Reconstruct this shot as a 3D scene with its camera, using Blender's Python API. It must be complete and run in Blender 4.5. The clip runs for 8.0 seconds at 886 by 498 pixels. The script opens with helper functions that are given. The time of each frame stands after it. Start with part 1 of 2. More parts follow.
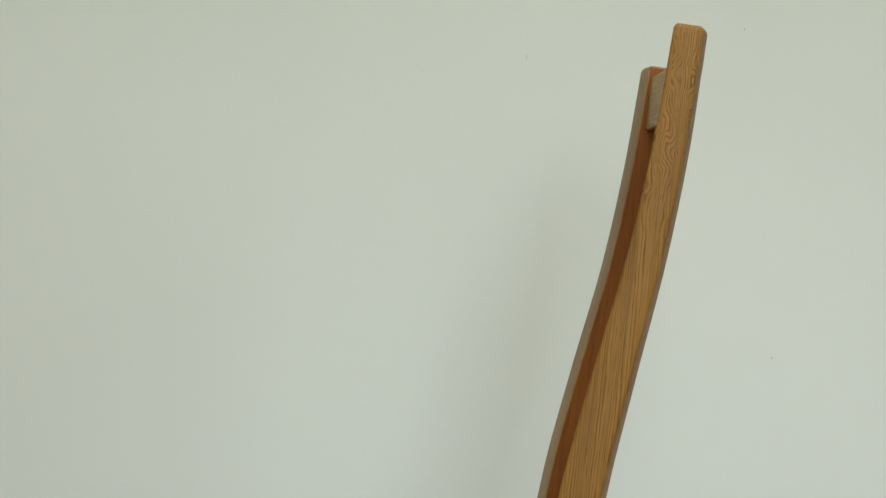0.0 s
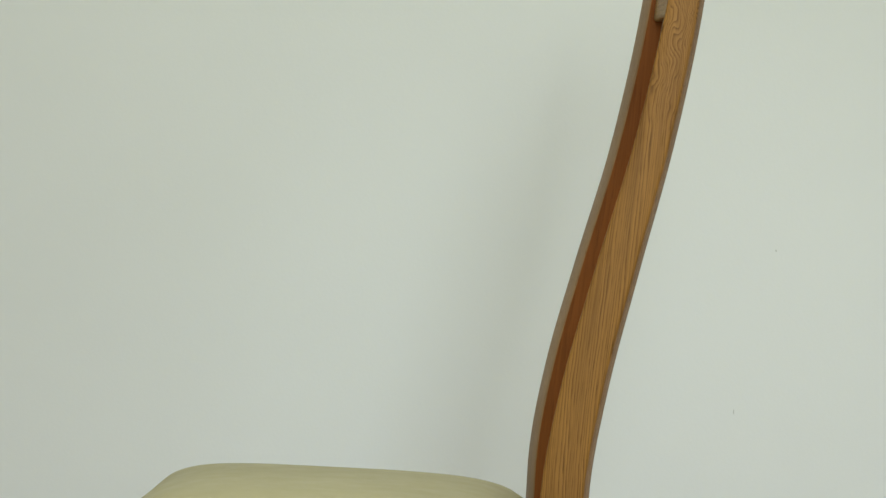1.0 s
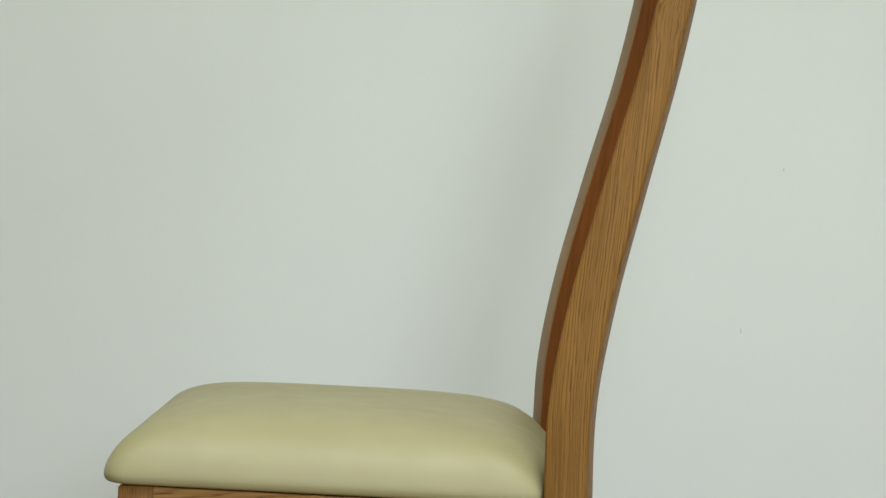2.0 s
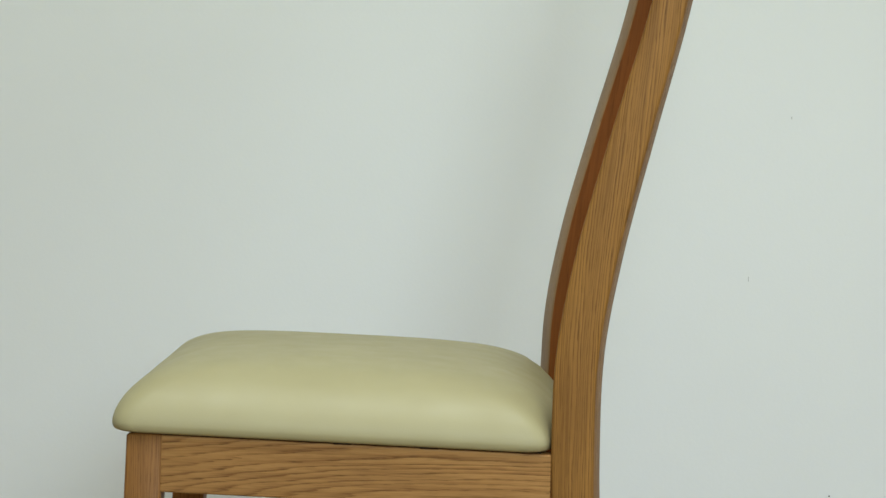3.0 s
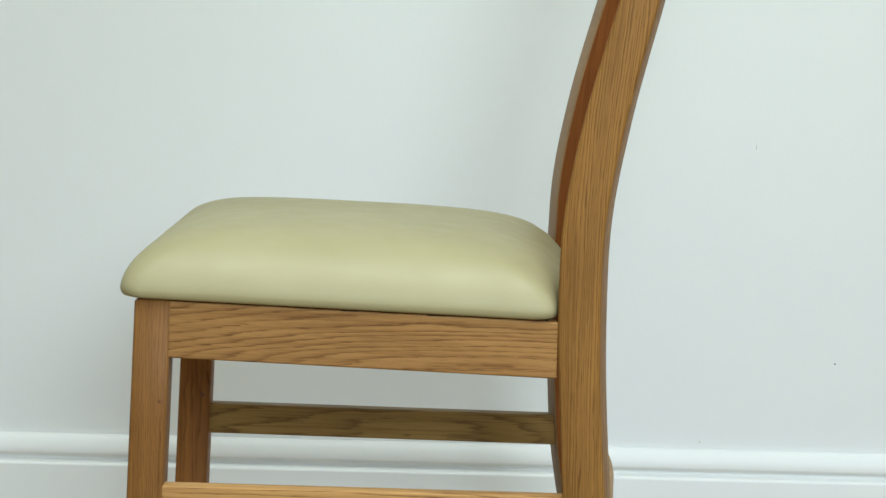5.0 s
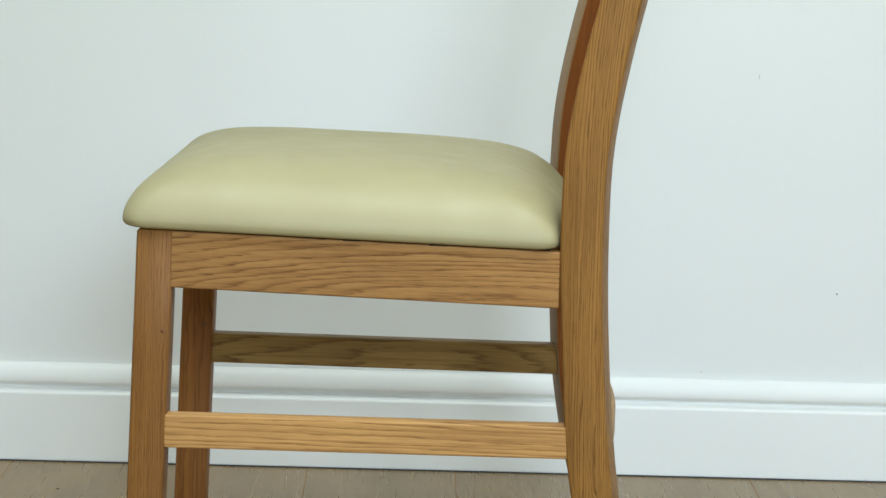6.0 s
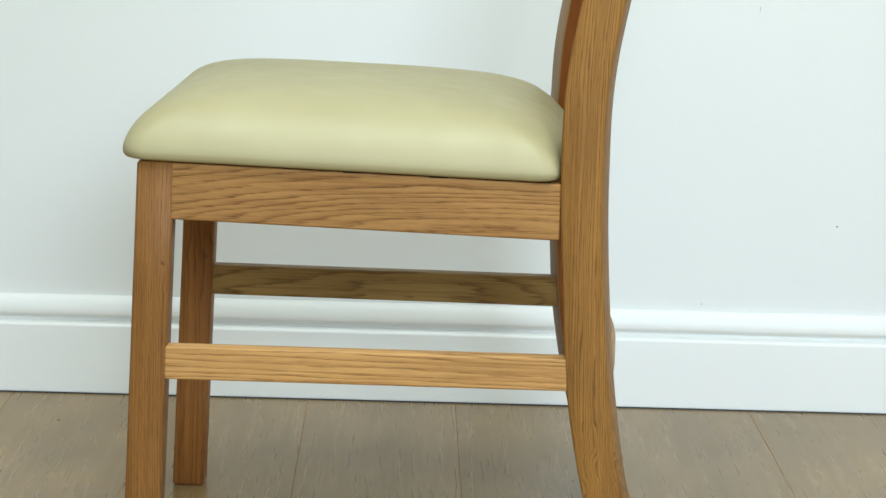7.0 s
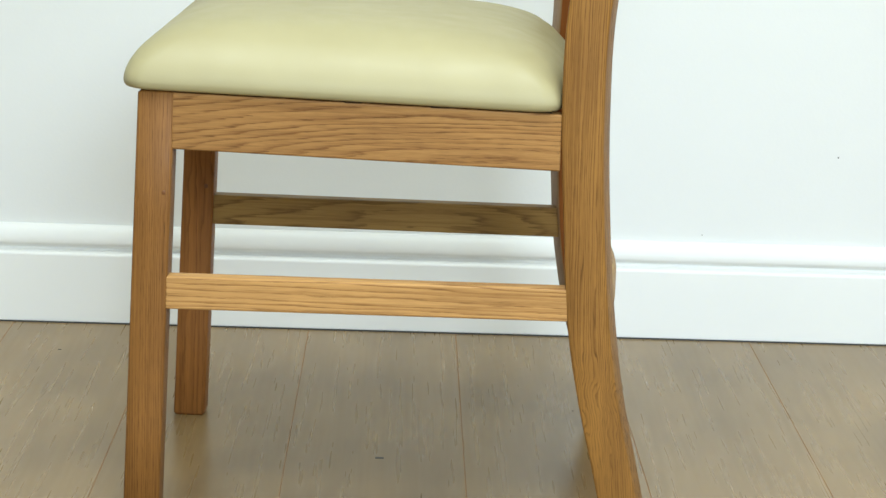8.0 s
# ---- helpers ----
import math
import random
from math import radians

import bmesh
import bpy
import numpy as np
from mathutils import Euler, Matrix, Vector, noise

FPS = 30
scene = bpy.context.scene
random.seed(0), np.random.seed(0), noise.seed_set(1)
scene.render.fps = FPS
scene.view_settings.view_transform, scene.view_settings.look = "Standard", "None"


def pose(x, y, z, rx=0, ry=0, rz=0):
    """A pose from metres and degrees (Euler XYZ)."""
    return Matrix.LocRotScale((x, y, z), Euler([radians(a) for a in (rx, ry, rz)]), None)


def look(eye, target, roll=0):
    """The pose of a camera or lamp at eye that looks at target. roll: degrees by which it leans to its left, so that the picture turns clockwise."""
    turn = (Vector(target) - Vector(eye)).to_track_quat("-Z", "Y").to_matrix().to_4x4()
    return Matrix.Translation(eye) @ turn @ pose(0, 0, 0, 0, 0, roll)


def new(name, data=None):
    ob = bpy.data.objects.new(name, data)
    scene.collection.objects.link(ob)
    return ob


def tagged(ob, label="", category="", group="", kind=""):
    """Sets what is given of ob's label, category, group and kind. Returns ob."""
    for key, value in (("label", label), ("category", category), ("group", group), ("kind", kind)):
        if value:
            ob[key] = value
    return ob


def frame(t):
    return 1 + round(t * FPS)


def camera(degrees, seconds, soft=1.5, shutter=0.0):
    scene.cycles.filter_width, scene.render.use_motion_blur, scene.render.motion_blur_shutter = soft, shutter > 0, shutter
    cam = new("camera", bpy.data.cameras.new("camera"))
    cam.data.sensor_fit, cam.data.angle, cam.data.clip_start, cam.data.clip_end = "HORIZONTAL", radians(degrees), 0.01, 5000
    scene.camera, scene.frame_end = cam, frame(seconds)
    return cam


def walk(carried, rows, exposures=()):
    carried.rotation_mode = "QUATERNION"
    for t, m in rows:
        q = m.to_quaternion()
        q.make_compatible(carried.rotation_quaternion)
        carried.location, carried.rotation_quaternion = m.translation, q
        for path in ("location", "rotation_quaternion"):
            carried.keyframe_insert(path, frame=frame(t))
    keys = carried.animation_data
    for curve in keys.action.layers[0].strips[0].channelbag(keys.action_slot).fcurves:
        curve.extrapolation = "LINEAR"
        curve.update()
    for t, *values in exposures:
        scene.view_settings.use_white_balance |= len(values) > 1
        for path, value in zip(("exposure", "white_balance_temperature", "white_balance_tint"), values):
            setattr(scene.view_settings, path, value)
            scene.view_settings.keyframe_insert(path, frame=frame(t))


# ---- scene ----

# ---------------------------------------------------------------- camera
# A long lens on a tripod, 0.76 m above the floor; it only tilts down.
EYE = (0.0, 0.0, 0.7615)
cam = camera(19.34, 8.0, soft=1.45)


def aimed(yaw, pitch, roll):
    a, b = radians(yaw), radians(pitch)
    way = Vector((-math.sin(a) * math.cos(b), math.cos(a) * math.cos(b), math.sin(b)))
    return look(EYE, Vector(EYE) + way, roll)


PATH = [
    (0.0, aimed(-1.296, 1.638, 0.82)),
    (0.5, aimed(-1.286, 0.419, 1.523)),
    (1.0, aimed(-1.231, -0.809, 1.504)),
    (1.5, aimed(-1.178, -1.837, 1.487)),
    (3.0, aimed(-0.974, -3.734, 1.454)),
    (3.5, aimed(-0.933, -4.362, 1.456)),
    (4.0, aimed(-0.918, -5.077, 1.503)),
    (4.5, aimed(-0.911, -5.866, 1.600)),
    (6.0, aimed(-0.880, -8.208, 1.650)),
    (6.5, aimed(-0.894, -8.954, 1.665)),
    (7.0, aimed(-0.916, -9.704, 1.720)),
    (7.5, aimed(-0.940, -10.457, 1.773)),
    (8.0, aimed(-0.945, -11.238, 1.836)),
]
EXPOSURES = [(0.0, -0.50, 6650, 6), (1.5, -0.41, 6550, 7), (3.5, -0.28, 6280, 8), (4.5, -0.14, 6160, 8), (6.5, 0.04, 6030, 8), (8.0, 0.29, 6180, 8.5)]
walk(cam, PATH, EXPOSURES)

# ---------------------------------------------------------------- light
# Daylight through a window behind the camera, a side window and an added, unseen rooflight.
WALL_Y, SOUTH_Y, WEST_X, EAST_X, TOP_Z = 3.291, -0.9, -2.1, 2.5, 2.42
WIN_X0, WIN_X1, WIN_Z0, WIN_Z1 = -0.05, 1.05, 0.95, 2.28

world = bpy.data.worlds.new("world")
scene.world = world
world.use_nodes = True
wn = world.node_tree.nodes
sky = wn.new("ShaderNodeTexSky")
sky.sky_type, sky.sun_disc = "NISHITA", False
sky.sun_elevation, sky.sun_rotation = radians(48), radians(40)
wn["Background"].inputs["Strength"].default_value = 0.1
world.node_tree.links.new(sky.outputs[0], wn["Background"].inputs["Color"])


EAST_Y0, EAST_Y1, EAST_Z0, EAST_Z1 = 0.2, 2.0, 0.85, 2.1
ROOF_X0, ROOF_X1, ROOF_Y0, ROOF_Y1 = -0.7, 0.7, 1.2, 2.2


def window_light(name, eye, way, wide, high, power, colour, spread):
    lamp = bpy.data.lights.new(name, "AREA")
    lamp.shape, lamp.size, lamp.size_y = "RECTANGLE", wide, high
    lamp.energy, lamp.color, lamp.spread = power, colour, radians(spread)
    ob = new(name, lamp)
    ob.matrix_world = look(eye, Vector(eye) + Vector(way))
    return ob


SOUTH_MID = ((WIN_X0 + WIN_X1) / 2, SOUTH_Y + 0.03, (WIN_Z0 + WIN_Z1) / 2)
EAST_MID = (EAST_X - 0.03, (EAST_Y0 + EAST_Y1) / 2, (EAST_Z0 + EAST_Z1) / 2)
window_light("window_skylight", SOUTH_MID, (0, 1, -0.72), 1.04, 1.26, 38, (0.85, 0.97, 1.11), 124)
window_light("window_lawn_light", (SOUTH_MID[0], SOUTH_MID[1] + 0.02, SOUTH_MID[2]), (0, 1, 0.55), 1.04, 1.2, 11, (1.0, 0.97, 0.2), 110)
window_light("side_window_skylight", EAST_MID, (-1, 0.15, -0.35), 1.6, 1.1, 20, (0.86, 0.98, 1.04), 160)
# Unseen rooflight, added to light the seat top and the low wall behind.
window_light("rooflight_skylight", ((ROOF_X0 + ROOF_X1) / 2, (ROOF_Y0 + ROOF_Y1) / 2, TOP_Z + 0.05), (0, 0.001, -1), ROOF_X1 - ROOF_X0 - 0.04, ROOF_Y1 - ROOF_Y0 - 0.04, 22, (0.93, 1.0, 0.98), 112)

# ---------------------------------------------------------------- materials
def material(name, rough=0.5, base=(0.8, 0.8, 0.8), coat=0.0):
    m = bpy.data.materials.new(name)
    m.use_nodes = True
    b = m.node_tree.nodes["Principled BSDF"]
    b.inputs["Base Color"].default_value = (*base, 1)
    b.inputs["Roughness"].default_value = rough
    b.inputs["Coat Weight"].default_value = coat
    b.inputs["Coat Roughness"].default_value = 0.25
    return m, m.node_tree, b


def node(tree, kind, links=(), **values):
    n = tree.nodes.new(kind)
    for key, value in values.items():
        if key in n.inputs:
            n.inputs[key].default_value = value
    for slot, source in links:
        tree.links.new(source, n.inputs[slot])
    return n


def ramp(tree, source, *stops):
    n = tree.nodes.new("ShaderNodeValToRGB")
    e = n.color_ramp.elements
    while len(e) < len(stops):
        e.new(0.5)
    for el, (p, c) in zip(e, stops):
        el.position, el.color = p, (*c, 1)
    tree.links.new(source, n.inputs[0])
    return n.outputs[0]


def grey(v):
    return (v, v, v)


def mixed(tree, mode, fac, a, b):
    n = tree.nodes.new("ShaderNodeMix")
    n.data_type, n.blend_type = "RGBA", mode
    n.inputs[0].default_value = fac if isinstance(fac, float) else 0.5
    if not isinstance(fac, float):
        tree.links.new(fac, n.inputs[0])
    for slot, v in ((6, a), (7, b)):
        if isinstance(v, tuple):
            n.inputs[slot].default_value = (*v, 1)
        else:
            tree.links.new(v, n.inputs[slot])
    return n.outputs[2]


def bumped(tree, bsdf, height, strength, distance):
    b = node(tree, "ShaderNodeBump", [("Height", height)], Strength=strength, Distance=distance)
    tree.links.new(b.outputs[0], bsdf.inputs["Normal"])


def sums(tree, op, a, b=None, clamp=False):
    n = tree.nodes.new("ShaderNodeMath")
    n.operation, n.use_clamp = op, clamp
    for i, v in enumerate((a, b)):
        if isinstance(v, (int, float)):
            n.inputs[i].default_value = v
        elif v is not None:
            tree.links.new(v, n.inputs[i])
    return n.outputs[0]


def span(tree, value, lo, hi, out_lo=0.0, out_hi=1.0):
    n = node(tree, "ShaderNodeMapRange", [(0, value)])
    n.interpolation_type = "SMOOTHSTEP"
    for i, v in ((1, lo), (2, hi), (3, out_lo), (4, out_hi)):
        n.inputs[i].default_value = v
    return n.outputs[0]


def scaled(tree, vector, scale, offset=(0, 0, 0)):
    n = node(tree, "ShaderNodeMapping", [(0, vector)])
    n.inputs["Scale"].default_value, n.inputs["Location"].default_value = scale, offset
    return n.outputs[0]


def year_rings(tree, vector, heart, arch, gap, wander, curl=None, frayed=1.1):
    """Year rings cut by a face: 0 at the dark early wood of a ring, rising to 1. heart: the pith across the grain; arch: its place
    along the grain and how fast the rings close round it; gap: metres from ring to ring; wander: metres of slow waver."""
    slow = node(tree, "ShaderNodeTexNoise", [(0, scaled(tree, vector, (22, 22, 3.2)))], Scale=1.0, Detail=2.0, Roughness=0.5).outputs["Fac"]
    quick = node(tree, "ShaderNodeTexNoise", [(0, scaled(tree, vector, (190, 190, 13)))], Scale=1.0, Detail=2.0, Roughness=0.6).outputs["Fac"]
    sep = node(tree, "ShaderNodeSeparateXYZ", [(0, vector)])
    da, db = sums(tree, "SUBTRACT", sep.outputs[0], heart[0]), sums(tree, "SUBTRACT", sep.outputs[1], heart[1])
    dl = sums(tree, "MULTIPLY", sums(tree, "SUBTRACT", sep.outputs[2], arch[0]), arch[1])
    square = sums(tree, "ADD", sums(tree, "MULTIPLY", da, da), sums(tree, "ADD", sums(tree, "MULTIPLY", db, db), sums(tree, "MULTIPLY", dl, dl)))
    r = sums(tree, "SQRT", square)
    r = sums(tree, "ADD", r, sums(tree, "MULTIPLY", sums(tree, "SUBTRACT", slow, 0.5), 2 * wander))
    uneven = node(tree, "ShaderNodeTexNoise", [(0, scaled(tree, vector, (0.24 / gap, 0.24 / gap, 2.5)))], Scale=1.0, Detail=1.0).outputs["Fac"]
    r = sums(tree, "ADD", r, sums(tree, "MULTIPLY", sums(tree, "SUBTRACT", uneven, 0.5), 3.4 * gap))
    r = sums(tree, "ADD", r, sums(tree, "MULTIPLY", sums(tree, "SUBTRACT", quick, 0.5), frayed * gap))
    if curl is not None:
        r = sums(tree, "ADD", r, curl)
    return sums(tree, "FRACT", sums(tree, "DIVIDE", r, gap))


def oak(name, axis, light, dark, gap=0.0027, heart=(0.3, 0.02), arch=(0.0, 0.0), wander=0.002, swirl=(), bold=0.8, pores=0.6, blotch=0.8, gloss=0.2, calm=0.72, frayed=1.1):
    """Satin-varnished oak: year rings with dark porous early wood, pores and slow changes of tone along one axis.
    swirl: stretches along the grain (from, to, strength in metres, scale) where the figure curls."""
    m, t, b = material(name, 0.5)
    b.inputs["Specular IOR Level"].default_value = gloss
    co = t.nodes.new("ShaderNodeAttribute")
    co.attribute_name = "grain"
    sep = node(t, "ShaderNodeSeparateXYZ", [(0, co.outputs["Vector"])])
    order = {"x": ("Y", "Z", "X"), "y": ("X", "Z", "Y"), "z": ("X", "Y", "Z")}[axis]
    local = node(t, "ShaderNodeCombineXYZ", [(i, sep.outputs[k]) for i, k in enumerate(order)]).outputs[0]
    along = sep.outputs[order[2]]
    curl = None
    for lo, hi, strength, scale in swirl:
        eddy = node(t, "ShaderNodeTexNoise", [(0, scaled(t, local, (scale, scale, scale * 0.62), (lo, 0, 0)))], Scale=1.0, Detail=1.5).outputs["Fac"]
        rise = (hi - lo) * 0.35
        mask = sums(t, "MULTIPLY", span(t, along, lo, lo + rise), span(t, along, hi - rise, hi, 1.0, 0.0))
        one = sums(t, "MULTIPLY", sums(t, "MULTIPLY", sums(t, "SUBTRACT", eddy, 0.5), strength), mask)
        curl = one if curl is None else sums(t, "ADD", curl, one)
    ring = year_rings(t, local, heart, arch, gap, wander, curl, frayed)
    pore = node(t, "ShaderNodeTexNoise", [(0, scaled(t, local, (1, 1, 0.04)))], Scale=1150.0, Detail=2.0, Roughness=0.6).outputs["Fac"]
    streak = node(t, "ShaderNodeTexNoise", [(0, scaled(t, local, (1, 1, 0.018)))], Scale=300.0, Detail=3.0, Roughness=0.55).outputs["Fac"]
    tone = node(t, "ShaderNodeTexNoise", [(0, scaled(t, local, (1, 1, 0.16)))], Scale=30.0, Detail=2.0).outputs["Fac"]

    def between(k):
        return tuple(l * (1 - k) + d * k for l, d in zip(light, dark))

    c = ramp(t, ring, (0.0, between(0.3 * bold)), (0.10, between(bold)), (0.26, between(0.52 * bold)), (0.5, between(0.15)), (0.85, light), (1.0, between(0.15 * bold)))
    patch = node(t, "ShaderNodeTexNoise", [(0, scaled(t, local, (110, 110, 5), (0, 0, 3.3)))], Scale=1.0, Detail=2.0).outputs["Fac"]
    c = mixed(t, "MIX", span(t, patch, 0.38, 0.66, 0.0, calm), c, between(0.36 * bold))
    c = mixed(t, "MIX", ramp(t, streak, (0.50, grey(0.0)), (0.66, grey(0.5))), c, between(0.75))
    early = span(t, ring, 0.45, 0.05, 0.25, 1.0)
    holes = sums(t, "MULTIPLY", span(t, pore, 0.52, 0.40), sums(t, "MULTIPLY", early, pores))
    c = mixed(t, "MIX", holes, c, tuple(v * 0.55 for v in dark))
    c = mixed(t, "MULTIPLY", blotch, c, ramp(t, tone, (0.3, (0.80, 0.76, 0.72)), (0.7, (1.10, 1.09, 1.06))))
    t.links.new(c, b.inputs["Base Color"])
    t.links.new(ramp(t, pore, (0.3, grey(0.62)), (0.6, grey(0.44))), b.inputs["Roughness"])
    relief = sums(t, "SUBTRACT", sums(t, "MULTIPLY", ring, 0.4), holes)
    bumped(t, b, relief, 0.14, 0.0004)
    return m


OAK_LIGHT, OAK_DARK = (0.308, 0.150, 0.033), (0.090, 0.033, 0.005)
oak_post = oak("oak_post", "z", OAK_LIGHT, OAK_DARK, 0.0025, (-0.55, 0.02), (0.45, 0.12), 0.0035,
               ((0.82, 1.08, 0.026, 44.0), (0.04, 0.22, 0.018, 42.0)), bold=0.78, pores=0.45, calm=0.7, frayed=1.5)
oak_leg = oak("oak_leg", "z", (0.252, 0.115, 0.028), (0.108, 0.041, 0.008), 0.0026, (0.3, 0.02), (0.32, 0.06), 0.0020, ((0.29, 0.36, 0.006, 60.0),), bold=0.6, pores=0.6)
# Far back leg colours: red darkened for shade, tan for the front's sheen.
oak_leg_shaded = oak("oak_leg_shaded", "z", (0.25, 0.082, 0.018), (0.15, 0.045, 0.009), 0.0040, (0.28, 0.02), wander=0.003, bold=0.35, pores=0.3, gloss=0.12)
oak_leg_sheen = oak("oak_leg_sheen", "z", (0.34, 0.21, 0.105), (0.22, 0.125, 0.055), 0.0040, (0.02, 0.28), wander=0.002, bold=0.4, pores=0.4, gloss=0.2)
oak_leg_brown = oak("oak_leg_brown", "z", (0.31, 0.130, 0.032), (0.135, 0.046, 0.010), 0.0060, (0.25, 0.02), (0.2, 0.05), 0.005, ((0.2, 0.34, 0.012, 40.0),), bold=0.6, pores=0.4)
oak_rail = oak("oak_rail", "x", (0.395, 0.212, 0.070), (0.165, 0.066, 0.015), 0.0062, (0.02, 0.275), (0.085, 0.27), 0.0045, bold=0.85, pores=0.7)
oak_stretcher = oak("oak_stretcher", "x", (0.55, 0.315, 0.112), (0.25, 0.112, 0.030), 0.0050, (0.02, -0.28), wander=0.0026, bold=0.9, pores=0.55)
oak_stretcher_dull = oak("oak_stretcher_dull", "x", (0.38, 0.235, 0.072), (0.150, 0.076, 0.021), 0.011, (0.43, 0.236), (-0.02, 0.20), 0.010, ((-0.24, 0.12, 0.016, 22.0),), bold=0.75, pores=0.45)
oak_cross = oak("oak_cross", "y", (0.44, 0.275, 0.110), (0.25, 0.125, 0.040), 0.0045, (0.1, 0.05), wander=0.002, bold=0.5, pores=0.4)


def leather():
    m, t, b = material("cream_leather", 0.5)
    co = node(t, "ShaderNodeTexCoord").outputs["Object"]
    tone = node(t, "ShaderNodeTexNoise", [(0, co)], Scale=7.0, Detail=3.0)
    crease = node(t, "ShaderNodeTexNoise", [(0, co)], Scale=38.0, Detail=3.0)
    grain = node(t, "ShaderNodeTexVoronoi", [(0, co)], Scale=900.0)
    c = ramp(t, tone.outputs["Fac"], (0.3, (0.335, 0.291, 0.150)), (0.7, (0.376, 0.331, 0.178)))
    t.links.new(c, b.inputs["Base Color"])
    t.links.new(ramp(t, crease.outputs["Fac"], (0.3, grey(0.48)), (0.7, grey(0.57))), b.inputs["Roughness"])
    low = node(t, "ShaderNodeBump", [("Height", crease.outputs["Fac"])], Strength=0.03, Distance=0.0015)
    high = node(t, "ShaderNodeBump", [("Height", grain.outputs["Distance"]), ("Normal", low.outputs[0])], Strength=0.1, Distance=0.0004)
    t.links.new(high.outputs[0], b.inputs["Normal"])
    return m


def paint(name, base, rough, scale=220.0, strength=0.12):
    m, t, b = material(name, rough)
    co = node(t, "ShaderNodeTexCoord").outputs["Object"]
    blot = node(t, "ShaderNodeTexNoise", [(0, co)], Scale=1.7, Detail=4.0)
    nap = node(t, "ShaderNodeTexNoise", [(0, co)], Scale=scale, Detail=3.0)
    lo = tuple(v * 0.965 for v in base)
    t.links.new(ramp(t, blot.outputs["Fac"], (0.3, lo), (0.7, base)), b.inputs["Base Color"])
    bumped(t, b, nap.outputs["Fac"], strength, 0.001)
    return m


def laminate():
    """Grey-brown oak laminate, the grain along y; each board has a tone and a cut of its own."""
    m, t, b = material("laminate", 0.3)
    co = node(t, "ShaderNodeTexCoord").outputs["Object"]
    rnd = node(t, "ShaderNodeObjectInfo").outputs["Random"]
    shift = node(t, "ShaderNodeVectorMath", [(0, rnd)])
    shift.operation = "MULTIPLY"
    shift.inputs[1].default_value = (0.12, 7.0, 0.0)
    moved = node(t, "ShaderNodeVectorMath", [(0, co), (1, shift.outputs[0])])
    moved.operation = "ADD"
    sep = node(t, "ShaderNodeSeparateXYZ", [(0, moved.outputs[0])])
    swap = node(t, "ShaderNodeCombineXYZ", [(0, sep.outputs["X"]), (1, sep.outputs["Z"]), (2, sep.outputs["Y"])]).outputs[0]
    eddy = node(t, "ShaderNodeTexNoise", [(0, scaled(t, swap, (13, 13, 2.6)))], Scale=1.0, Detail=1.0).outputs["Fac"]
    ring = year_rings(t, swap, (0.06, 0.05), (3.0, 0.01), 0.014, 0.010, sums(t, "MULTIPLY", sums(t, "SUBTRACT", eddy, 0.5), 0.04), 0.05)
    fine = node(t, "ShaderNodeTexNoise", [(0, scaled(t, swap, (120, 120, 4)))], Scale=1.0, Detail=2.0, Roughness=0.5).outputs["Fac"]
    blot = node(t, "ShaderNodeTexNoise", [(0, scaled(t, swap, (9, 9, 4)))], Scale=1.0, Detail=2.5).outputs["Fac"]
    c = ramp(t, fine, (0.2, (0.250, 0.167, 0.073)), (0.8, (0.266, 0.179, 0.080)))
    c = mixed(t, "MULTIPLY", 0.32, c, ramp(t, ring, (0.0, grey(0.99)), (0.35, (0.88, 0.87, 0.86)), (0.65, grey(1.0)), (1.0, grey(0.99))))
    c = mixed(t, "MULTIPLY", 0.8, c, ramp(t, blot, (0.3, (0.76, 0.75, 0.76)), (0.7, (1.13, 1.11, 1.07))))
    c = mixed(t, "MULTIPLY", 1.0, c, ramp(t, rnd, (0.0, (0.92, 0.92, 0.93)), (1.0, (1.07, 1.05, 1.02))))
    b.inputs["Specular IOR Level"].default_value = 0.25
    t.links.new(c, b.inputs["Base Color"])
    t.links.new(ramp(t, fine, (0.3, grey(0.31)), (0.7, grey(0.26))), b.inputs["Roughness"])
    return m


cream = leather()
wall_paint = paint("wall_paint", (0.83, 0.84, 0.82), 0.75)
trim_paint = paint("trim_paint", (0.87, 0.875, 0.845), 0.5, 60.0, 0.05)
ceiling_paint = paint("ceiling_paint", (0.86, 0.85, 0.78), 0.8)
boards = laminate()
groove_mat = paint("board_core", (0.34, 0.19, 0.08), 0.7)
dark_gap = paint("dark_sealant", (0.05, 0.05, 0.05), 0.8)
speck_mat = paint("speck", (0.16, 0.16, 0.15), 0.8)
faint_mat = paint("faint_mark", (0.5, 0.5, 0.47), 0.8)
grass_mat = paint("lawn", (0.07, 0.11, 0.03), 0.9, 40.0, 0.6)
knot_mat = paint("knot_wood", (0.15, 0.055, 0.013), 0.5, 900.0)
# Near-black for the board and for the shaded slots below the cushion.
lining_gap_mat = paint("seat_lining_and_gap", (0.035, 0.026, 0.018), 1.0)
lining_gap_mat.node_tree.nodes["Principled BSDF"].inputs["Specular IOR Level"].default_value = 0.05


# ---------------------------------------------------------------- mesh helpers
def part(name, bm, mat, parent=None, label="", follow=None):
    bmesh.ops.recalc_face_normals(bm, faces=bm.faces[:])
    me = bpy.data.meshes.new(name)
    bm.to_mesh(me)
    bm.free()
    me.materials.append(mat)
    grain = me.attributes.new("grain", "FLOAT_VECTOR", "POINT")
    for v, g in zip(me.vertices, grain.data):
        x, y, z = v.co
        g.vector = (x - follow(z) if follow else x, y, z)
    ob = new(name, me)
    if parent:
        ob.parent = parent
    if label:
        ob["label"] = label
    return ob


def smooth(ob):
    for p in ob.data.polygons:
        p.use_smooth = True
    return ob


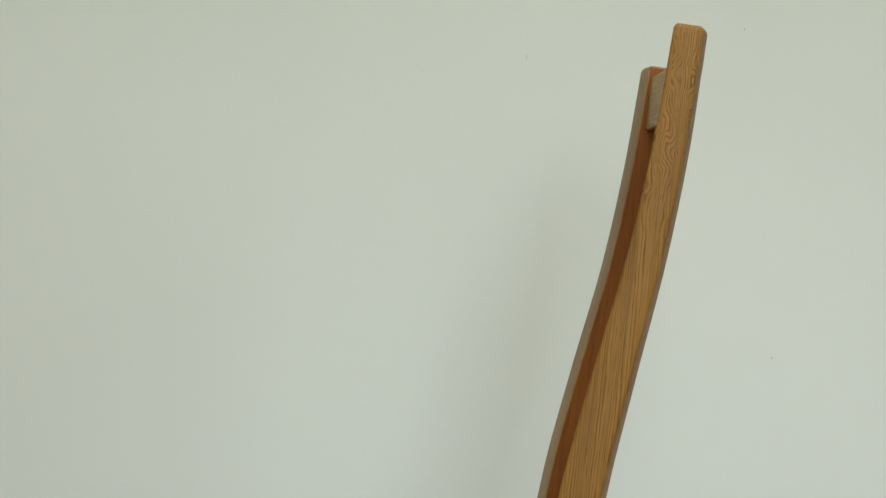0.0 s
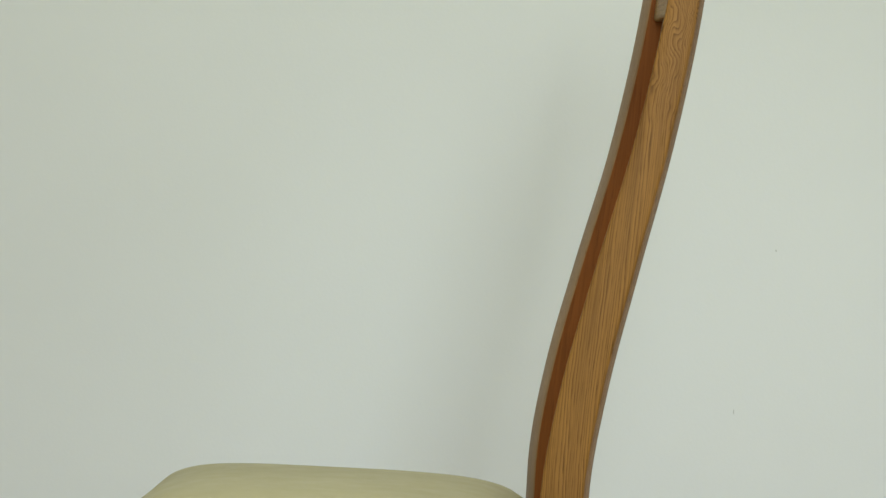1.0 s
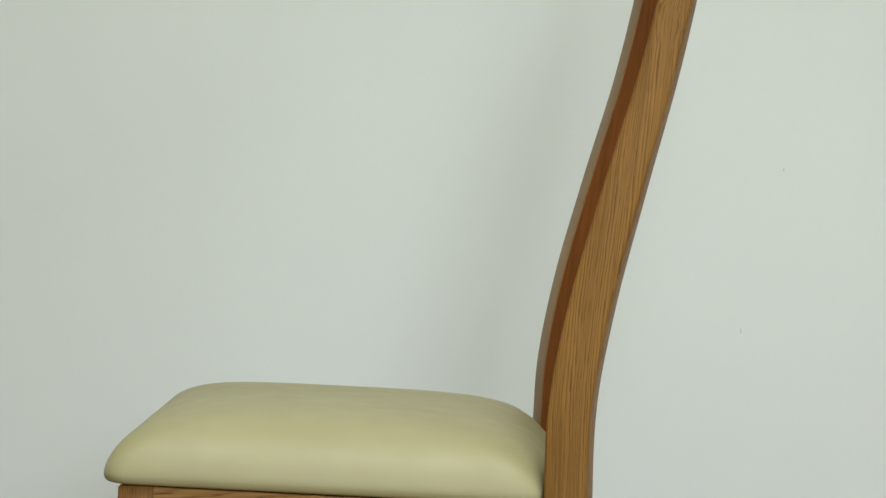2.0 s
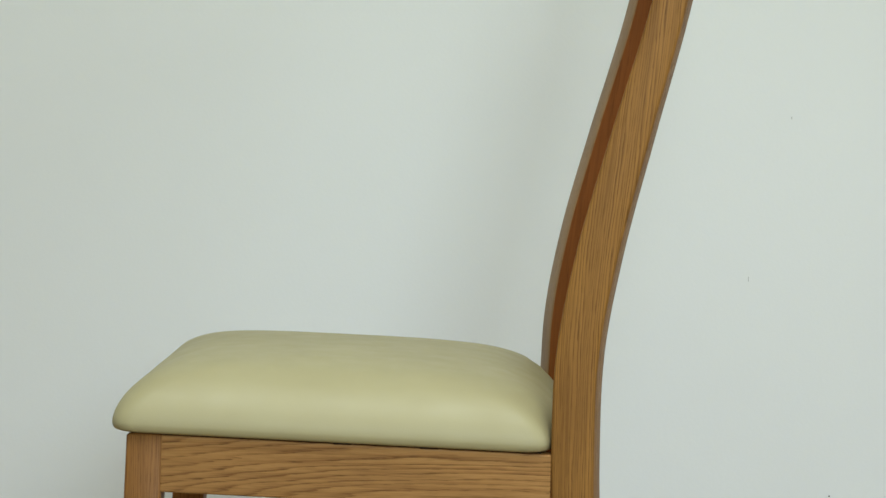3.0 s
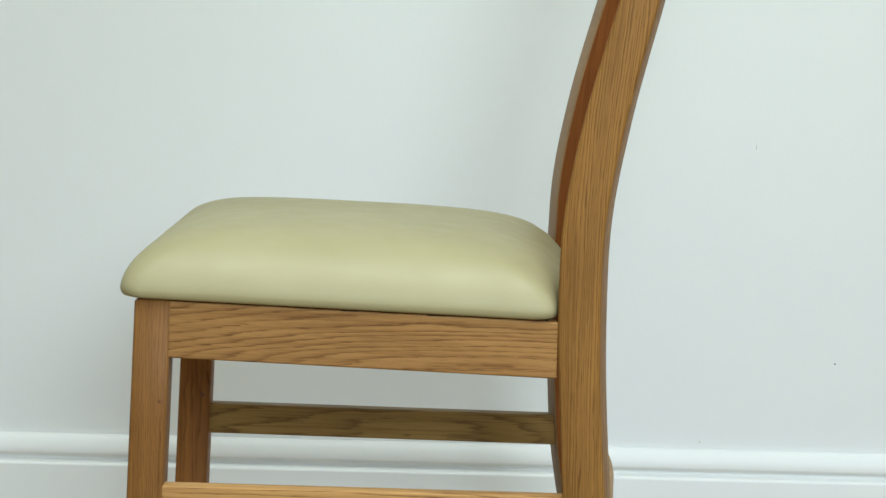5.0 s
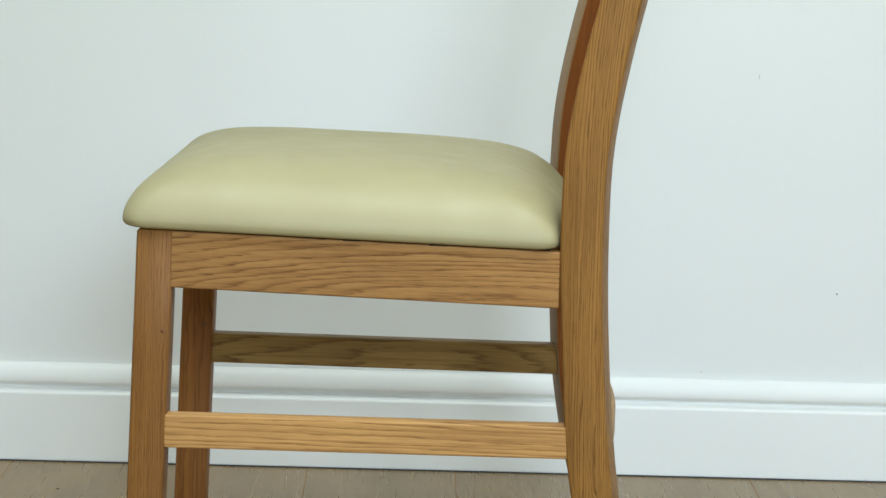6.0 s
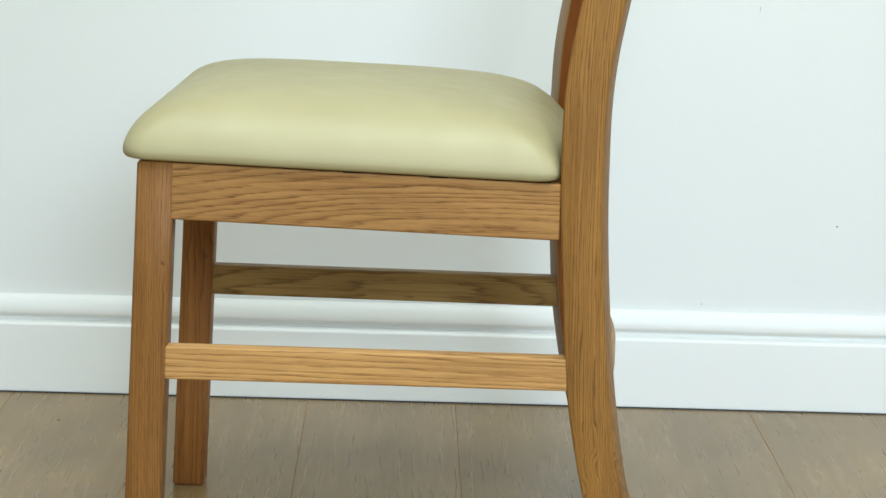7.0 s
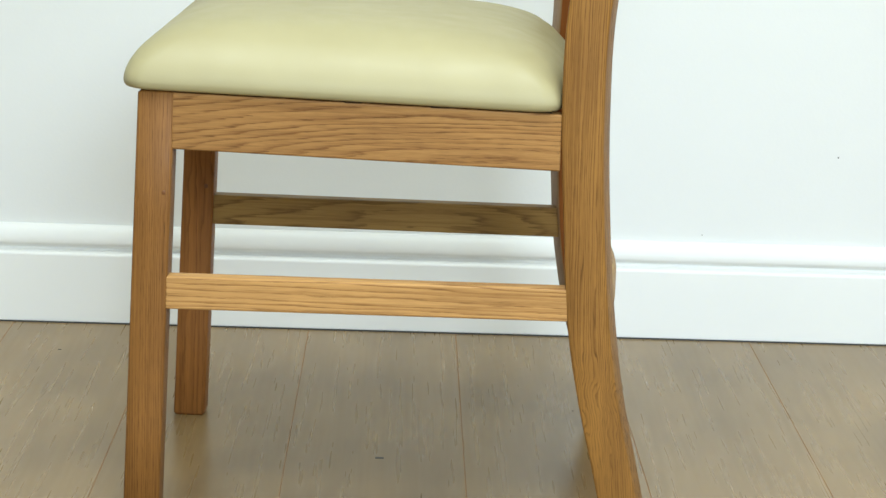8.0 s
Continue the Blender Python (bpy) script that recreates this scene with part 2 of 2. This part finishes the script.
def box(x0, x1, y0, y1, z0, z1, bevel=0.0, segments=2, bm=None):
    bm = bm or bmesh.new()
    v = bmesh.ops.create_cube(bm, size=1.0)["verts"]
    for w in v:
        w.co = Vector((x0 if w.co.x < 0 else x1, y0 if w.co.y < 0 else y1, z0 if w.co.z < 0 else z1))
    if bevel:
        edges = list({e for w in v for e in w.link_edges})
        bmesh.ops.bevel(bm, geom=edges, offset=bevel, segments=segments, profile=0.5, affect="EDGES")
    return bm


def rounded(x0, x1, y0, y1, radius, n=4):
    """A rectangle with round corners, counter-clockwise, as pairs. One radius, or four: back far, front far, front near, back near."""
    out = []
    radii = radius if isinstance(radius, tuple) else (radius,) * 4
    for sx, sy, a0, r in ((1, 1, 0, radii[0]), (-1, 1, 90, radii[1]), (-1, -1, 180, radii[2]), (1, -1, 270, radii[3])):
        cx, cy = (x1 - r if sx > 0 else x0 + r), (y1 - r if sy > 0 else y0 + r)
        for i in range(n + 1):
            a = radians(a0 + 90 * i / n)
            out.append((cx + r * math.cos(a), cy + r * math.sin(a)))
    return out


def loft(rings):
    """Skins rings of equally many points, and closes both ends."""
    bm = bmesh.new()
    rows = [[bm.verts.new(p) for p in ring] for ring in rings]
    n = len(rows[0])
    for a, b in zip(rows, rows[1:]):
        for i in range(n):
            bm.faces.new((a[i], a[(i + 1) % n], b[(i + 1) % n], b[i]))
    bm.faces.new(rows[0][::-1])
    bm.faces.new(rows[-1])
    return bm


def glide(t, ts, vs):
    """A smooth curve through a few stations."""
    ts, vs = np.array(ts, float), np.array(vs, float)
    m = np.gradient(vs, ts)
    i = int(np.clip(np.searchsorted(ts, t) - 1, 0, len(ts) - 2))
    h = ts[i + 1] - ts[i]
    u = (t - ts[i]) / h
    return float((2 * u**3 - 3 * u**2 + 1) * vs[i] + (u**3 - 2 * u**2 + u) * h * m[i] + (3 * u**2 - 2 * u**3) * vs[i + 1] + (u**3 - u**2) * h * m[i + 1])


# ---------------------------------------------------------------- room
def structure(name, bm, mat, label, category):
    return tagged(part(name, bm, mat), label, category, kind="structure")


T = 0.12
wall_north = structure("wall_north", box(WEST_X - T, EAST_X + T, WALL_Y, WALL_Y + T, -0.1, TOP_Z), wall_paint,
                       "plain matt white painted wall behind the chair", "wall")
bm = box(EAST_X, EAST_X + T, SOUTH_Y - T, EAST_Y0, -0.1, TOP_Z)
box(EAST_X, EAST_X + T, EAST_Y1, WALL_Y, -0.1, TOP_Z, bm=bm)
box(EAST_X, EAST_X + T, EAST_Y0, EAST_Y1, -0.1, EAST_Z0, bm=bm)
box(EAST_X, EAST_X + T, EAST_Y0, EAST_Y1, EAST_Z1, TOP_Z, bm=bm)
structure("wall_east", bm, wall_paint, "plain white side wall with a window opening", "wall")
structure("wall_west", box(WEST_X - T, WEST_X, SOUTH_Y - T, WALL_Y, -0.1, TOP_Z), wall_paint, "plain white painted side wall", "wall")
bm = box(WEST_X, WIN_X0, SOUTH_Y - T, SOUTH_Y, -0.1, TOP_Z)
box(WIN_X1, EAST_X, SOUTH_Y - T, SOUTH_Y, -0.1, TOP_Z, bm=bm)
box(WIN_X0, WIN_X1, SOUTH_Y - T, SOUTH_Y, -0.1, WIN_Z0, bm=bm)
box(WIN_X0, WIN_X1, SOUTH_Y - T, SOUTH_Y, WIN_Z1, TOP_Z, bm=bm)
structure("wall_south", bm, wall_paint, "plain white wall with one wide window opening", "wall")
bm = box(WEST_X - T, ROOF_X0, SOUTH_Y - T, WALL_Y + T, TOP_Z, TOP_Z + 0.2)
box(ROOF_X1, EAST_X + T, SOUTH_Y - T, WALL_Y + T, TOP_Z, TOP_Z + 0.2, bm=bm)
box(ROOF_X0, ROOF_X1, SOUTH_Y - T, ROOF_Y0, TOP_Z, TOP_Z + 0.2, bm=bm)
box(ROOF_X0, ROOF_X1, ROOF_Y1, WALL_Y + T, TOP_Z, TOP_Z + 0.2, bm=bm)
structure("ceiling", bm, ceiling_paint, "flat white painted ceiling with an added, unseen rooflight opening", "ceiling")
structure("ground", box(-600, 600, -600, 600, -0.45, -0.3), grass_mat, "green lawn outside the window", "ground")


def skirting():
    """Moulded board: flat face, a small quirk, then a cove up to a thin top edge."""
    prof = [(0.0, 0.0), (0.0175, 0.0), (0.0175, 0.001), (0.0175, 0.0855), (0.0174, 0.0872), (0.0168, 0.0888), (0.0154, 0.0899), (0.0130, 0.0906), (0.0050, 0.0910), (0.0032, 0.0914),
            (0.0030, 0.0945), (0.0044, 0.0962), (0.0076, 0.0976), (0.0106, 0.0990), (0.0121, 0.1006), (0.0127, 0.1030), (0.0122, 0.1085), (0.0112, 0.1125),
            (0.0098, 0.1165), (0.0080, 0.1200), (0.0058, 0.1226), (0.0034, 0.1242), (0.0015, 0.1249), (0.0, 0.125)]
    rings = [[(x, WALL_Y - d, z + 0.0015) for d, z in prof] for x in (WEST_X, -0.9, 0.0, 0.9, EAST_X)]
    return loft(rings)


baseboard = smooth(structure("baseboard", skirting(), trim_paint, "white gloss skirting board with a moulded top edge", "baseboard"))
structure("trim", box(WEST_X, EAST_X, WALL_Y - 0.0195, WALL_Y - 0.0175, 0.0, 0.0016), dark_gap, "dark thin gap under the skirting board", "trim")

# small marks on the wall and the skirting
part("scuff", box(0.1675, 0.1705, WALL_Y - 0.0180, WALL_Y - 0.0170, 0.0205, 0.0230), faint_mat, baseboard, "tiny grey mark in the gloss paint")
for x, z, w, hgt in ((0.443, 0.519, 0.0007, 0.006), (0.491, 0.724, 0.001, 0.003), (0.555, 0.2445, 0.0019, 0.0019), (0.386, 0.139, 0.0016, 0.0016),
                     (0.1764, 1.0993, 0.0006, 0.006), (0.452, 1.139, 0.0006, 0.004)):
    x, z = x * 1.0052, EYE[2] + (z - EYE[2]) * 1.0052
    bm = box(x - w / 2, x + w / 2, WALL_Y - 0.0006, WALL_Y + 0.001, z - hgt / 2, z + hgt / 2)
    part("scuff", bm, speck_mat if w > 0.0018 else faint_mat, wall_north, "tiny grey mark in the paint")


# ---------------------------------------------------------------- chair
chair = tagged(new("dining_chair"), "varnished oak dining chair with cream leather seat on wooden floor", "chair")
# The frame of the chair: x to its back, y across it from the near side, z up.
WIDE = 0.440
SEAT_DROP = 0.022


def post_at(z):
    """Front and back of a back leg at a height."""
    zs = (0.0, 0.07, 0.13, 0.215, 0.295, 0.415, 0.51, 0.60, 0.71, 0.83, 0.93, 1.044)
    fr = (0.2050, 0.1892, 0.1745, 0.1595, 0.1535, 0.1467, 0.1488, 0.1640, 0.1925, 0.2262, 0.2478, 0.2668)
    bk = (0.2485, 0.2325, 0.2190, 0.2060, 0.1985, 0.1930, 0.1952, 0.2100, 0.2360, 0.2655, 0.2848, 0.3004)
    return glide(z, zs, fr), glide(z, zs, bk)


def with_post(z):
    return 0.42 * sum(post_at(z)) / 2


def back_leg(y0, y1, dx, toe):
    """A back leg and post in one piece; toe: how far its section slants backwards per metre across the chair, from the outer face in."""
    rings = []
    zs = [0.0, 0.002] + [0.004 + 1.0365 * i / 72 for i in range(73)] + [1.0430, 1.0450]
    outer = y0 if toe > 0 else y1
    for i, z in enumerate(zs):
        f, b = post_at(min(z, 1.044))
        f, b = f + dx, b + dx - 0.006
        if toe < 0:
            f -= 0.0034 * max(0.0, min(1.0, (0.46 - z) / 0.08))
        s = {0: 0.0025, 1: 0.0008, len(zs) - 2: 0.0008, len(zs) - 1: 0.0025}.get(i, 0.0)
        lean = 0.004 if z > 1.0 else 0.0
        rings.append([(x + toe * (y - outer), y, z - lean * (x - f) / 0.03) for x, y in rounded(f + s, b - s, y0 + s, y1 - s, 0.0028, 3)])
    return loft(rings)


def front_leg(y0, y1, dx):
    rings = []
    for i, z in enumerate((0.0, 0.003, 0.10, 0.20, 0.30, 0.4205, 0.4225)):
        k = z / 0.425
        f, b = dx - 0.2632 + 0.01145 * k, dx - 0.2285 + 0.01145 * k
        s = 0.0025 if i in (0, 6) else 0.0
        rings.append([(x, y, z) for x, y in rounded(f + s, b - s, y0 + s, y1 - s, 0.003, 3)])
    return loft(rings)


LEG = 0.036
smooth(part("back_leg", back_leg(0.0, LEG, 0.0, 0.21), oak_post, chair, "curved oak back leg and post with wavy grain", with_post))
far_leg = part("back_leg", back_leg(WIDE - LEG, WIDE, -0.0032, -0.21), oak_leg_shaded, chair, "curved oak back leg and post, inner shade and front sheen in its colours", with_post)
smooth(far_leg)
# Shaded inner side and the front's pale sheen are put into the wood colours.
far_leg.data.materials.append(oak_leg_sheen)
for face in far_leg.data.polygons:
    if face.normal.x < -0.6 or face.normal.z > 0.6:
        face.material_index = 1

smooth(part("front_leg", front_leg(0.0, LEG, 0.0), oak_leg, chair))
smooth(part("front_leg", front_leg(WIDE - LEG, WIDE, -0.002), oak_leg_brown, chair, "red-brown oak front leg"))


def rail_x(x0, x1, y0, y1, z0, z1, drop, bevel=0.0018):
    """A rail along the chair's side that drops towards the back."""
    bm = box(x0, x1, y0, y1, z0, z1, bevel)
    for v in bm.verts:
        v.co.z -= drop * (v.co.x - x0) / (x1 - x0)
    return bm


part("side_rail", rail_x(-0.2200, 0.1478, 0.001, 0.024, 0.3675, 0.4215, 0.0085), oak_rail, chair, "pale oak side rail with long flowing grain")
part("side_rail", rail_x(-0.2200, 0.1478, WIDE - 0.024, WIDE - 0.001, 0.3675, 0.4215, 0.0085), oak_rail, chair)
part("front_rail", box(-0.245, -0.223, LEG - 0.004, WIDE - LEG + 0.004, 0.3695, 0.423, 0.0018), oak_cross, chair)
part("rear_rail", box(0.160, 0.182, LEG - 0.004, WIDE - LEG + 0.004, 0.360, 0.413, 0.0018), oak_cross, chair)
part("side_stretcher", rail_x(-0.2240, 0.161, 0.0005, 0.020, 0.2128, 0.2450, -0.0015, 0.002), oak_stretcher, chair, "pale straight-grained oak stretcher")
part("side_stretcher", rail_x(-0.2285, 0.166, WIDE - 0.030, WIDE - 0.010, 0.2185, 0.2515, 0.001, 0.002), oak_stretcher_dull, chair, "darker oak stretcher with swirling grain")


def bowed(x_end, bow, y0, y1, thick, z0, z1, r, lean=0.0, n=24):
    """A rail across the chair that bows backwards in the middle."""
    rings = []
    for i in range(n + 1):
        y = y0 + (y1 - y0) * i / n
        u = 2 * i / n - 1
        cx = x_end + bow * (1 - u * u)
        rings.append([(cx + a + lean * (b - z0), y, b) for a, b in rounded(-thick / 2, thick / 2, z0, z1, r, 3)])
    return loft(rings)


smooth(part("rear_stretcher", bowed(0.188, 0.016, LEG - 0.006, WIDE - LEG + 0.006, 0.02, 0.203, 0.238, 0.006), oak_cross, chair))
smooth(part("crest_rail", bowed(0.2765, 0.010, LEG - 0.006, WIDE - LEG + 0.006, 0.02, 0.974, 1.033, 0.004, 0.1), oak_cross, chair, "bowed oak top rail"))


def slat(y0, y1):
    rings = []
    for i in range(41):
        z = 0.405 + 0.577 * i / 40
        f, b = post_at(z)
        u = 2 * ((y0 + y1) / 2) / WIDE - 1
        cx = (f + b) / 2 + 0.005 + 0.006 * (1 - u * u) * min(1, (z - 0.40) / 0.3)
        rings.append([(x, y, z) for x, y in rounded(cx - 0.006, cx + 0.006, y0, y1, 0.003, 2)])
    return loft(rings)


for i in range(5):
    y = LEG + (WIDE - 2 * LEG) * (i + 0.5) / 5
    smooth(part("back_slat", slat(y - 0.019, y + 0.019), oak_leg, chair))


def cushion():
    """A padded drop-in seat: a rolled lower edge, round corners and a domed top."""
    x0, x1, y0, y1 = -0.2672, 0.1475, -0.006, WIDE + 0.008
    steps = [(0.0120, 0.0), (0.0055, 0.0006), (0.0018, 0.0024), (0.0002, 0.0060), (0.0, 0.0100), (0.0010, 0.0155), (0.0034, 0.0220), (0.0072, 0.0288),
             (0.0125, 0.0358), (0.0200, 0.0430), (0.0305, 0.0503), (0.045, 0.0570), (0.062, 0.0623), (0.085, 0.0662), (0.110, 0.0688)]
    cx, cy = (x0 + x1) / 2, (y0 + y1) / 2

    def ring_at(d):
        ring = rounded(x0 + d, x1 - d, y0 + d, y1 - d, 0.021 + 0.45 * d, 8)
        pts = []
        for k in range(len(ring)):
            p, q = ring[k], ring[(k + 1) % len(ring)]
            m = 14 if k % 9 == 8 else 1
            pts += [(p[0] + (q[0] - p[0]) * j / m, p[1] + (q[1] - p[1]) * j / m) for j in range(m)]
        return pts

    ds, zs = zip(*steps)
    u = [i * (len(steps) - 1) / 72 for i in range(73)]
    flat = [(ring_at(glide(k, range(len(ds)), ds)), glide(k, range(len(zs)), zs)) for k in u]
    for k in (0.96, 0.9, 0.84, 0.75, 0.66, 0.57, 0.48, 0.39, 0.3, 0.22, 0.14, 0.08, 0.03):
        flat.append(([(cx + (x - cx) * k, cy + (y - cy) * k) for x, y in ring_at(0.110)], 0.0688 + 0.0020 * (1 - k * k)))
    rings = []
    for pts, z in flat:
        out = []
        for x, y in pts:
            soft = 0.0005 * noise.noise(Vector((x * 11, y * 11, 0.3))) * min(1, z / 0.01)
            inner = max(0.0, min(1.0, (min(y, WIDE - y) - 0.010) / 0.065))
            x += 0.017 * inner * inner * (3 - 2 * inner) * max(0.0, (x - 0.02) / 0.1275) ** 2
            base = 0.4233 - 0.0095 * (x + 0.26) / 0.41
            out.append((x, y, base + z * 1.012 + soft))
        rings.append(out)
    return loft(rings)


smooth(part("seat", cushion(), cream, chair, "padded cream leather seat cushion"))
part("seat_base", rail_x(-0.248, 0.138, 0.006, WIDE - 0.006, 0.4165, 0.4250, 0.0090, 0.001), lining_gap_mat, chair, "dark thin board under the cushion")
# Dark strips stand in for the shade where the leather lifts off the rail.
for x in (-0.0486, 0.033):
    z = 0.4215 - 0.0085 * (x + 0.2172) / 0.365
    part("lining_edge", box(x - 0.009, x + 0.009, -0.0004, 0.012, z, z + 0.0022, 0.0006, 1), lining_gap_mat, chair, "dark strip in place of the shaded gap under the cushion")


def knot(x, y, z, r):
    bm = bmesh.new()
    bmesh.ops.create_uvsphere(bm, u_segments=14, v_segments=8, radius=1.0)
    for v in bm.verts:
        v.co = Vector((x + v.co.x * r, y + v.co.y * 0.0004, z + v.co.z * r * 1.15))
    return bm


for x, y, z, r in ((-0.2262, 0.0, 0.326, 0.0019), (-0.232, WIDE - LEG, 0.262, 0.0022)):
    smooth(part("knot", knot(x, y, z, r), knot_mat, chair, "small dark knot in the wood"))
chair.matrix_world = pose(0.0, 2.4190, 0.0, 0, 0, -2.1)

# ---------------------------------------------------------------- floor boards, last
floor = structure("floor", box(WEST_X, EAST_X, SOUTH_Y, WALL_Y, -0.1, -0.0022), groove_mat, "grey-brown wood laminate floor in wide boards", "floor")
BOARD, SEAM = 0.1897, 0.0738


def board_mesh(w, length):
    bm = box(-w / 2, w / 2, -length / 2, length / 2, -0.009, 0.0)
    top = [e for e in bm.edges if all(v.co.z > -0.001 for v in e.verts)]
    made = bmesh.ops.bevel(bm, geom=top, offset=0.0006, segments=1, affect="EDGES")
    for f in made["faces"]:
        f.material_index = 1
    for v in bm.verts:
        if -0.002 < v.co.z < -0.0004:
            v.co.z = -0.0004
    me = bpy.data.meshes.new("board")
    bm.to_mesh(me)
    bm.free()
    me.materials.append(boards)
    me.materials.append(groove_mat)
    return me


meshes = {}
k0, k1 = math.ceil((WEST_X - SEAM) / BOARD), math.floor((EAST_X - SEAM) / BOARD)
for k in range(k0, k1):
    cuts = [SOUTH_Y, SOUTH_Y + 1.1 + 0.37 * ((k * 5) % 4), 2.30 - 0.33 * ((k * 3) % 4), WALL_Y - 0.004]
    for a, b in zip(cuts, cuts[1:]):
        key = round(b - a, 3)
        if key not in meshes:
            meshes[key] = board_mesh(BOARD - 0.0002, key - 0.0002)
        ob = new("board", meshes[key])
        ob.parent = floor
        ob.location = (SEAM + (k + 0.5) * BOARD, (a + b) / 2, 0.0)
for x, y, w in ((-0.0165, 2.678, 0.0045), (-0.417, 3.126, 0.002), (0.203, 2.897, 0.001)):
    part("fleck", box(x - w, x + w, y - w * 0.6, y + w * 0.6, -0.001, 0.0005), dark_gap, floor, "tiny dark fleck on a board")
